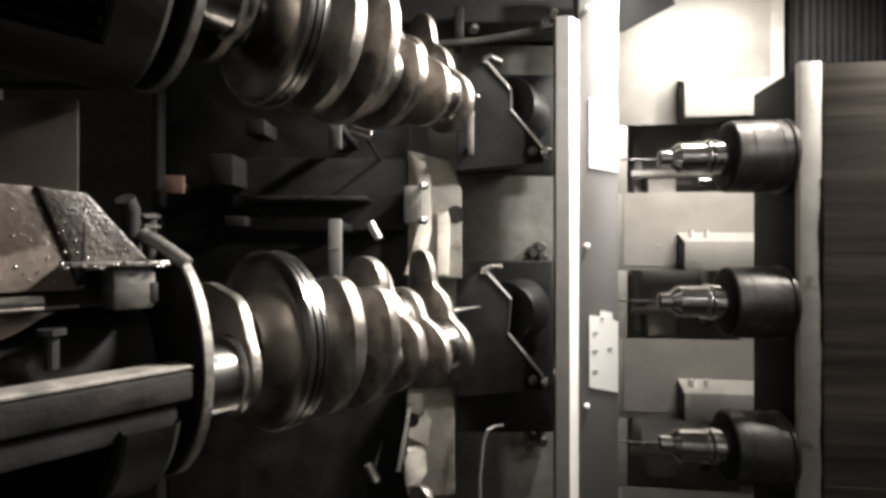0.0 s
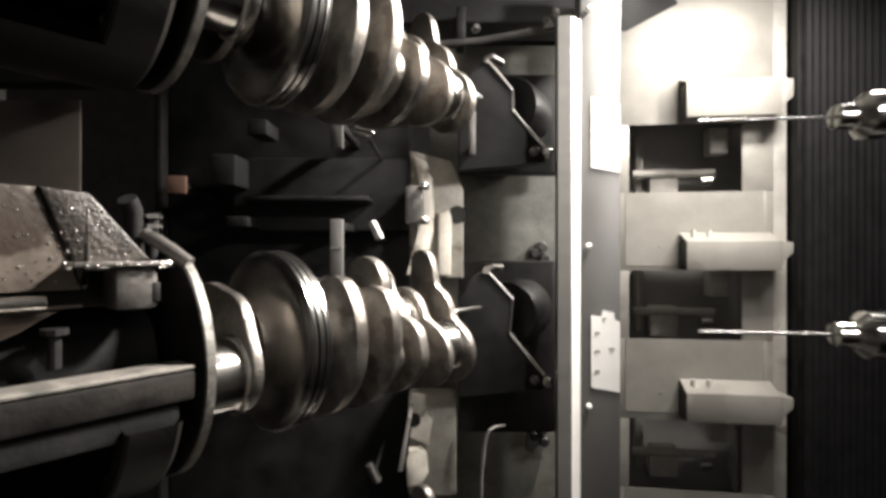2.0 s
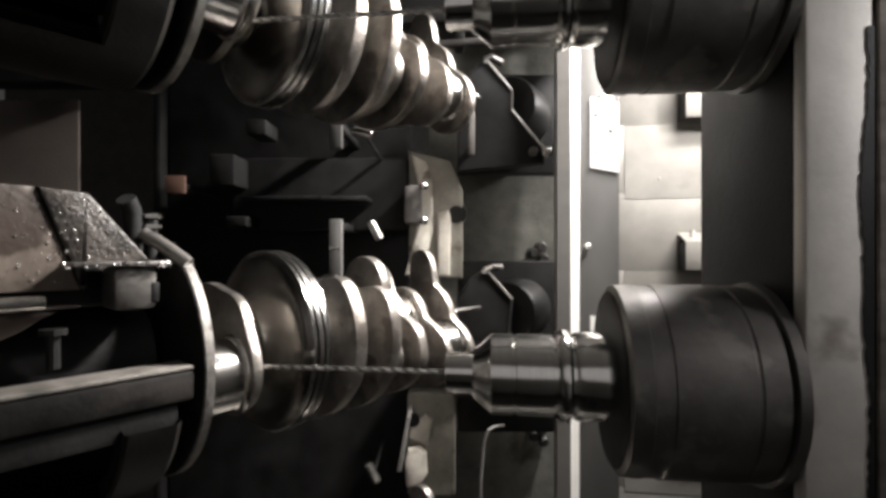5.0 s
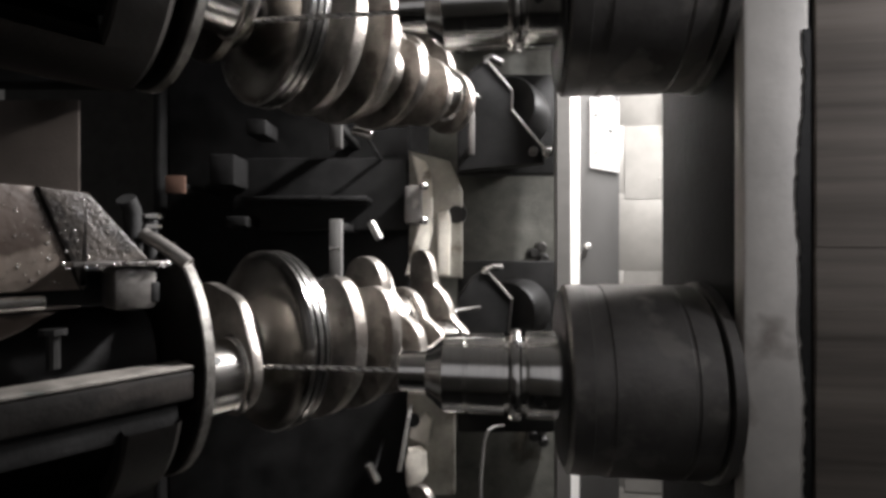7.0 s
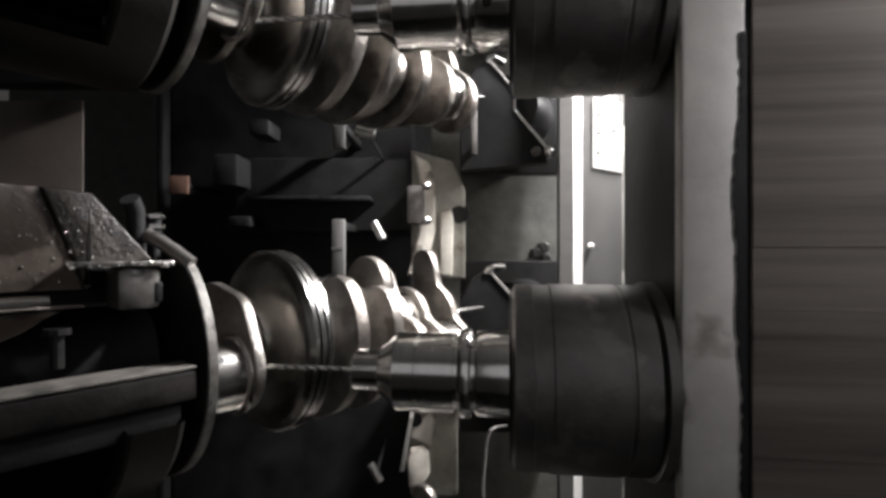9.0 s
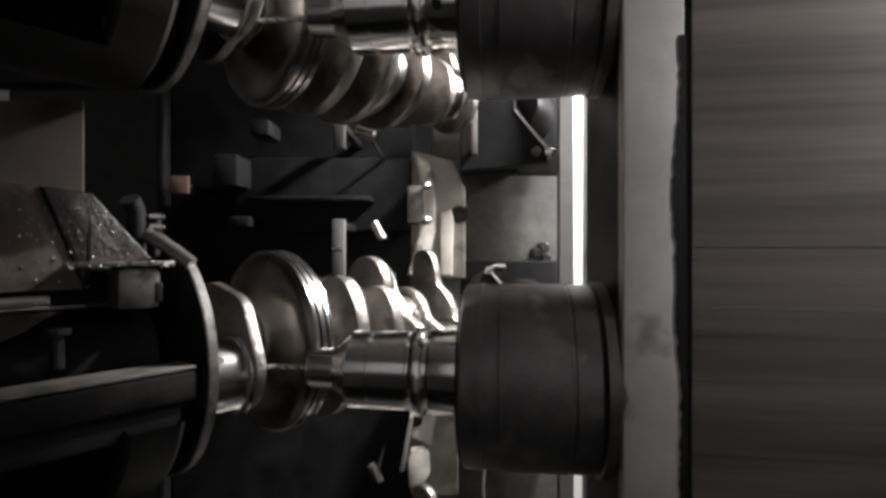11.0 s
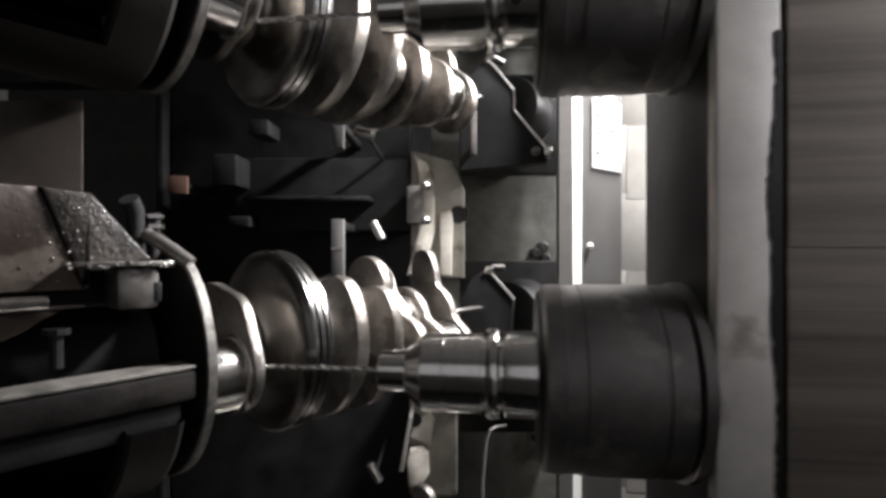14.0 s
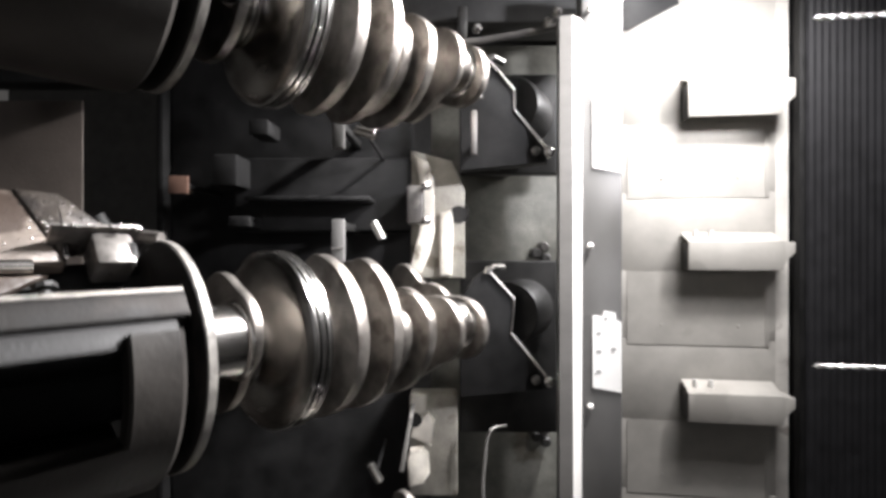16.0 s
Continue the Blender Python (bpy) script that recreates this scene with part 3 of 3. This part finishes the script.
# ---- tailstocks and castings behind the crankshafts ----
def make_tailstock(zc, pts, low):
    """zc: height of the crank axis; pts: the four corners of the machined edge, from the top down."""
    t = thing("tailstock", "black tailstock bracket with a bright machined edge", "tailstock", None, "tailstocks")
    p0, p1, p2, p3 = [(x, CZ + z) for x, z in pts]
    part("bracket", prism([p0, p1, p2, p3, (p3[0] + 0.004, p3[1] - 0.022), (0.022, p3[1] - 0.035), (0.022, p0[1] - 0.045), (p0[0] - 0.02, p0[1] - 0.012)], "y", 0.800, 0.835, 0.002), MATT_BLACK, t)
    for a, b in ((p0, p1), (p2, p3)):
        part("machined_edge", tube([(a[0], 0.798, a[1]), (b[0], 0.798, b[1])], 0.0026, 8), BRIGHT, t)
    part("machined_edge", tube([(p1[0], 0.799, p1[1]), (p2[0], 0.799, p2[1])], 0.0015, 8), SPINDLE, t)
    part("top_clamp", tube([(p0[0] - 0.001, 0.80, p0[1] - 0.006), (p0[0], 0.80, p0[1] + 0.001), (p0[0] + 0.008, 0.80, p0[1] + 0.004), (p0[0] + 0.026, 0.82, p0[1] + 0.003)], 0.0055, 10), BRIGHT, t)
    zq = (p1[1] + p2[1]) / 2
    part("quill", lathe([(0, 0.050), (0.006, 0.053), (0.08, 0.053)], 56), BLACK, t).matrix_basis = pose(0.102, 0.838, zq, 0, 0, 62)
    part("bolt", lathe([(0, 0.008), (0.012, 0.008), (0.016, 0.004)], 16), BRIGHT, t).matrix_basis = pose(p3[0] + 0.004, 0.80, p3[1] - 0.008, 0, 0, -90)
    part("bolt", lathe([(0, 0.007), (0.010, 0.007), (0.012, 0.004)], 16), SPINDLE, t).matrix_basis = pose(p3[0] - 0.016, 0.80, p3[1] - 0.006, 0, 0, -90)
    part("live_center", lathe([(0.258, 0.003), (0.262, 0.0042), (0.332, 0.0042), (0.338, 0.0035)], 24), BRIGHT, t).matrix_basis = pose(AX[0], AX[1], AX[2] + zc, 0, 0, 90 - THETA)
    part("arm", box(0.035, 0.095, 0.835, 0.90, p3[1] - 0.02, p3[1] + 0.02, 0.003), BLACK, t)
    part("arm", box(0.06, 0.12, 0.93, 1.0, p3[1] - 0.02, p3[1] + 0.03, 0.003), BLACK, t)
    part("rear_plate", box(0.025, 0.215, 0.90, 0.93, CZ + low, p0[1] + 0.012, 0.004), BLACK, t)
    return t


make_tailstock(PITCH, ((0.0655, 0.2976), (0.107, 0.2488), (0.107, 0.2178), (0.156, 0.1585)), 0.132)
make_tailstock(0, ((0.0655, -0.0328), (0.107, -0.0788), (0.102, -0.132), (0.156, -0.1984)), -0.325)
back = thing("casting_wall", "grey-green painted machine casting with stains", "machine wall", None, "", "structure")
part("wall_face", box(-0.03, 0.32, 1.00, 1.05, 0.1, CZ + 0.40, 0.004), CAST, back)
part("boss", lathe([(0, 0.026), (0.012, 0.024), (0.013, 0.010)], 28), DARK, back).matrix_basis = pose(0.02, 0.999, CZ + 0.07, 0, 0, -90)
br = thing("cast_bracket", "cream painted cast bracket with rounded ribs and stains", "bracket", None, "cast brackets")
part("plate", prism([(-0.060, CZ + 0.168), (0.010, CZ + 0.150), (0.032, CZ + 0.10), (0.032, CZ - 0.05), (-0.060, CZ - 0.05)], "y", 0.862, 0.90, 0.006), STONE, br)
part("rib", prism([(-0.054, CZ + 0.158), (-0.030, CZ + 0.146), (-0.019, CZ + 0.12), (-0.018, CZ + 0.03), (-0.028, CZ - 0.01), (-0.040, CZ - 0.04), (-0.066, CZ - 0.045), (-0.056, CZ - 0.01), (-0.046, CZ + 0.03), (-0.045, CZ + 0.115)], "y", 0.846, 0.862, 0.007), CREAM_LIT, br, "cream rounded rib, its light put into the colour")
part("rib", prism([(-0.010, CZ + 0.060), (0.008, CZ + 0.066), (0.012, CZ + 0.05), (0.010, CZ - 0.045), (-0.011, CZ - 0.045)], "y", 0.848, 0.862, 0.006), CREAM_LIT, br, "cream rounded rib, its light put into the colour")
part("hole", lathe([(0, 0.015), (0.002, 0.015)], 28), DARK, br).matrix_basis = pose(0.021, 0.8605, CZ + 0.058, 0, 0, -90)
br2 = thing("cast_bracket", "stained cream cast bracket with a dark bored hole", "bracket", None, "cast brackets")
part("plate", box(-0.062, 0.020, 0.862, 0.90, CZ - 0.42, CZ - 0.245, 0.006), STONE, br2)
part("lug", prism([(-0.062, CZ - 0.396), (-0.038, CZ - 0.390), (-0.027, CZ - 0.372), (-0.029, CZ - 0.340), (-0.040, CZ - 0.328), (-0.060, CZ - 0.332), (-0.066, CZ - 0.350)], "y", 0.836, 0.862, 0.010), CREAM_LIT, br2, "cream lug, its light put into the colour")
part("lug", prism([(-0.026, CZ - 0.33), (-0.060, CZ - 0.315), (-0.056, CZ - 0.295), (-0.030, CZ - 0.272), (-0.018, CZ - 0.285)], "y", 0.848, 0.862, 0.005), CREAM_LIT, br2, "cream lug, its light put into the colour")
part("hole", lathe([(0, 0.012), (0.002, 0.012)], 28), MATT_BLACK, br2).matrix_basis = pose(-0.052, 0.8485, CZ - 0.285, 0, 0, -90)
part("foot", lathe([(-0.06, 0.024), (0.0, 0.024)], 28), MATT_BLACK, br2).matrix_basis = pose(-0.02, 0.80, CZ - 0.425, 0, 0, 90)
for z in (0.004, -0.345):
    knob = thing("cable_gland", "dark cable gland with a bright ring on the casting", "cable gland", None, "cable glands")
    for dx, dz, m in ((0, 0, SPINDLE), (-0.014, -0.012, DARK), (0.004, -0.022, DARK)):
        part("gland", lathe([(0, 0.010), (0.030, 0.010), (0.034, 0.007)], 18), m, knob).matrix_basis = pose(0.186 + dx, 0.998, CZ + z + dz, 0, 0, -90)
end_plate = thing("stop_plate", "small upright steel stop plate behind the crankshafts", "plate", None, "stop plates")
part("arm", box(0.038, 0.0445, 0.760, 0.80, CZ + 0.150, CZ + 0.160, 0.001), BLACK, end_plate)
part("plate", box(0.037, 0.0455, 0.752, 0.760, CZ + 0.140, CZ + 0.205, 0.001), SPINDLE, end_plate)
blade = thing("guide_blade", "thin slanted steel guide blade under the crankshaft", "blade")
part("blade", prism([(-0.0575, CZ - 0.262), (-0.052, CZ - 0.262), (-0.066, CZ - 0.346), (-0.073, CZ - 0.346)], "y", 0.79, 0.862, 0.001), POST, blade)
valve = thing("valve_block", "dark grey valve block with two bolts on the carriage", "valve block")
part("block", box(-0.062, -0.036, 0.80, 0.86, CZ + 0.040, CZ + 0.100, 0.004), SPINDLE, valve)
for z in (0.098, 0.044):
    part("bolt", lathe([(0, 0.006), (0.010, 0.006), (0.012, 0.003)], 12), BRIGHT, valve).matrix_basis = pose(-0.034, 0.80, CZ + z, 0, 0, -60)

bed = thing("machine_bed", "black oily machine carriage and beams behind the crankshafts", "machine bed", None, "", "structure")
part("beam", box(-0.36, -0.058, 0.86, 1.0, CZ + 0.030, CZ + 0.155, 0.006), MATT_BLACK, bed)
part("beam", box(-0.50, -0.062, 0.92, 1.0, 0, CZ + 0.60, 0.006), MATT_BLACK, bed)
part("shelf", box(-0.32, -0.12, 0.80, 0.86, CZ + 0.076, CZ + 0.084, 0.003), MATT_BLACK, bed)
part("cable_clip", box(-0.37, -0.33, 0.80, 0.86, CZ + 0.10, CZ + 0.15, 0.004), MATT_BLACK, bed)
part("cable_clip", box(-0.345, -0.31, 0.80, 0.86, CZ + 0.035, CZ + 0.052, 0.003), MATT_BLACK, bed)
part("cable_clip", box(-0.312, -0.28, 0.80, 0.86, CZ + 0.18, CZ + 0.205, 0.004), MATT_BLACK, bed)
part("top_beam", box(-0.4, 0.24, 0.90, 0.99, CZ + 0.40, CZ + 0.60, 0.01), DARK, bed)
part("headstock", box(-0.86, -0.56, -0.22, 0.10, 0, CZ + 0.60, 0.01), DARK, bed)
lw = thing("side_panel", "brown-grey stained sheet panel beside the chucks", "panel", None, "", "structure")
# Panel cut short on the right: its fade into shade put into shape.
part("panel", box(-1.2, -0.575, 0.80, 0.804, 0, CZ + 0.235, 0.001), WALLG, lw)
part("side_wall", box(-0.515, -0.502, 0.90, 1.0, 0, CZ + 1.0, 0.003), MATT_BLACK, lw)
part("upper_panel", box(-1.2, -0.48, 0.76, 0.80, CZ + 0.25, CZ + 1.0, 0.003), MATT_BLACK, lw)

for z0, z1 in ((CZ + 0.148, CZ + 0.196), (CZ - 0.045, CZ + 0.044)):
    g = thing("stop_plate", "small upright steel stop plate behind the crankshafts", "plate", None, "stop plates")
    part("plate", box(-0.168, -0.150, 0.745, 0.757, z0, z1, 0.001), FACE, g)
    part("arm", box(-0.165, -0.153, 0.757, 0.92, z1 - 0.015, z1 - 0.003, 0.001), BLACK, g)
    part("scale_line", box(-0.168, -0.150, 0.7435, 0.7445, z0 + 0.045, z0 + 0.047, 0), BRIGHT, g)
tag = thing("tag", "small faded orange tag in the dark behind the crankshafts", "tag")
part("arm", box(-0.415, -0.405, 0.780, 0.92, CZ + 0.095, CZ + 0.103, 0.001), MATT_BLACK, tag)
part("tag_plate", box(-0.425, -0.395, 0.775, 0.780, CZ + 0.085, CZ + 0.112, 0.001), ORANGE, tag)
for m, r, l in ((pose(-0.124, 0.70, CZ + 0.163, 0, 14, 0), 0.008, 0.025), (pose(-0.109, 0.76, CZ + 0.040, 0, 62, 0), 0.007, 0.028), (pose(-0.113, 0.76, CZ - 0.322, 0, 62, 0), 0.007, 0.028)):
    sn = thing("sensor", "small bright cylindrical sensor end", "sensor", m, "sensors")
    part("cable", tube([(l * 0.6, 0, 0), (l * 0.6 + 0.004, 0.03, -0.004), (l * 0.6 + 0.006, 0.25, -0.01)], 0.0025, 8), MATT_BLACK, sn)
    part("barrel", lathe([(-0.002, r * 0.7), (0, r), (l, r), (l + 0.002, r * 0.7)], 24), BRIGHT, sn)
pipe = thing("coolant_pipe", "thin bent steel coolant pipe", "pipe")
part("pipe", tube([(0.055, 0.80, 0.0), (0.058, 0.80, CZ - 0.36), (0.064, 0.80, CZ - 0.30), (0.070, 0.80, CZ - 0.285), (0.080, 0.805, CZ - 0.281), (0.096, 0.815, CZ - 0.282)], 0.0025, 10), POST, pipe)
hose = thing("hose", "dark hydraulic hose with bright fittings under the roof beam", "hose")
part("clip", box(0.02, 0.035, 0.856, 0.90, CZ + 0.345, CZ + 0.41, 0.002), DARK, hose)
part("line", tube([(-0.02, 0.86, CZ + 0.345), (0.06, 0.86, CZ + 0.352), (0.12, 0.86, CZ + 0.362), (0.19, 0.85, CZ + 0.372)], 0.006, 10), SPINDLE, hose)
for x, z in ((0.165, 0.372), (0.180, 0.388), (0.05, 0.362)):
    part("fitting", lathe([(0, 0.007), (0.010, 0.007), (0.014, 0.004)], 12), BRIGHT, hose).matrix_basis = pose(x, 0.84, CZ + z, 0, 0, -80)


# ---- what moves ----
def motions():
    free = ((0, 0.487, 1.146, 0.117), (0.1, 0.487, 1.126, 0.117), (0.3, 0.486, 1.073, 0.1175), (0.6, 0.482, 1.008, 0.117), (0.8, 0.518, 1.000, 0.1172),
            (1.0, 0.577, 0.995, 0.1175), (1.2, 0.597, 0.990, 0.120), (1.5, 0.601, 0.975, 0.124), (1.7, 0.596, 0.905, 0.125), (2.0, 0.5733, 0.7506, 0.1255),
            (2.3, 0.5475, 0.5646, 0.115), (2.5, 0.5409, 0.4666, 0.108))
    feed = ((2.7, 0.5548), (2.9, 0.5640), (3.3, 0.5617), (3.5, 0.5019), (3.6, 0.4102), (3.7, 0.3401), (3.8, 0.2449), (3.9, 0.1640), (4.0, 0.0860), (4.2, 0.0568),
            (5.2, 0.0340), (6.3, 0.0120), (7.0, -0.0008), (7.5, -0.0129), (8.0, -0.0226), (8.5, -0.0325), (9.0, -0.0447), (9.2, -0.0490), (10.2, -0.0710),
            (11.3, -0.0890), (12.5, -0.0936), (13.0, -0.0966), (13.5, -0.0811), (14.0, -0.0208), (14.2, 0.0070), (14.5, 0.0414), (14.7, 0.0571), (14.8, 0.0719),
            (14.9, 0.1036), (15.0, 0.1900), (15.1, 0.2690), (15.2, 0.3928), (15.3, 0.4693), (15.4, 0.5319), (15.5, 0.5560), (15.6, 0.5627))
    back = ((15.7, 0.5290, 0.3900, 0.1055), (15.8, 0.5270, 0.4116, 0.106), (15.9, 0.5300, 0.4336, 0.107), (16.0, 0.5277, 0.4466, 0.108))
    rows = [(t, pose(SIZE * x, SIZE * y, CZ - SIZE * z, 0, 0, -YAW)) for t, x, y, z in free]
    rows += [(t, pose(SIZE * (-0.0373 + l * math.cos(radians(YAW))), SIZE * (0.454 - l * math.sin(radians(YAW))), CZ - SIZE * 0.1085, 0, 0, -YAW)) for t, l in feed]
    rows += [(t, pose(SIZE * x, SIZE * y, CZ - SIZE * z, 0, 0, -YAW)) for t, x, y, z in back]
    walk(HEAD, rows)
    turn = ((0, 0), (15.55, 0), (15.65, 1), (15.7, 3), (15.8, 11), (15.9, 23), (16.0, 37))
    for k, c, h in zip((1, 0, -1), CRANKS, CHUCKS):
        walk(c, [(t, crank_pose(k, a)) for t, a in turn])
        walk(h, [(t, crank_pose(k, a)) for t, a in turn])
    close = ((0, 0), (3.1, 0), (3.3, 0.2), (3.5, 0.58), (3.6, 0.80), (3.75, 1), (16, 1))
    for s, a, b in SHUTTERS:
        walk(s, [(t, SWING @ pose(0, 0, b + (a - b) * k)) for t, k in close])


motions()
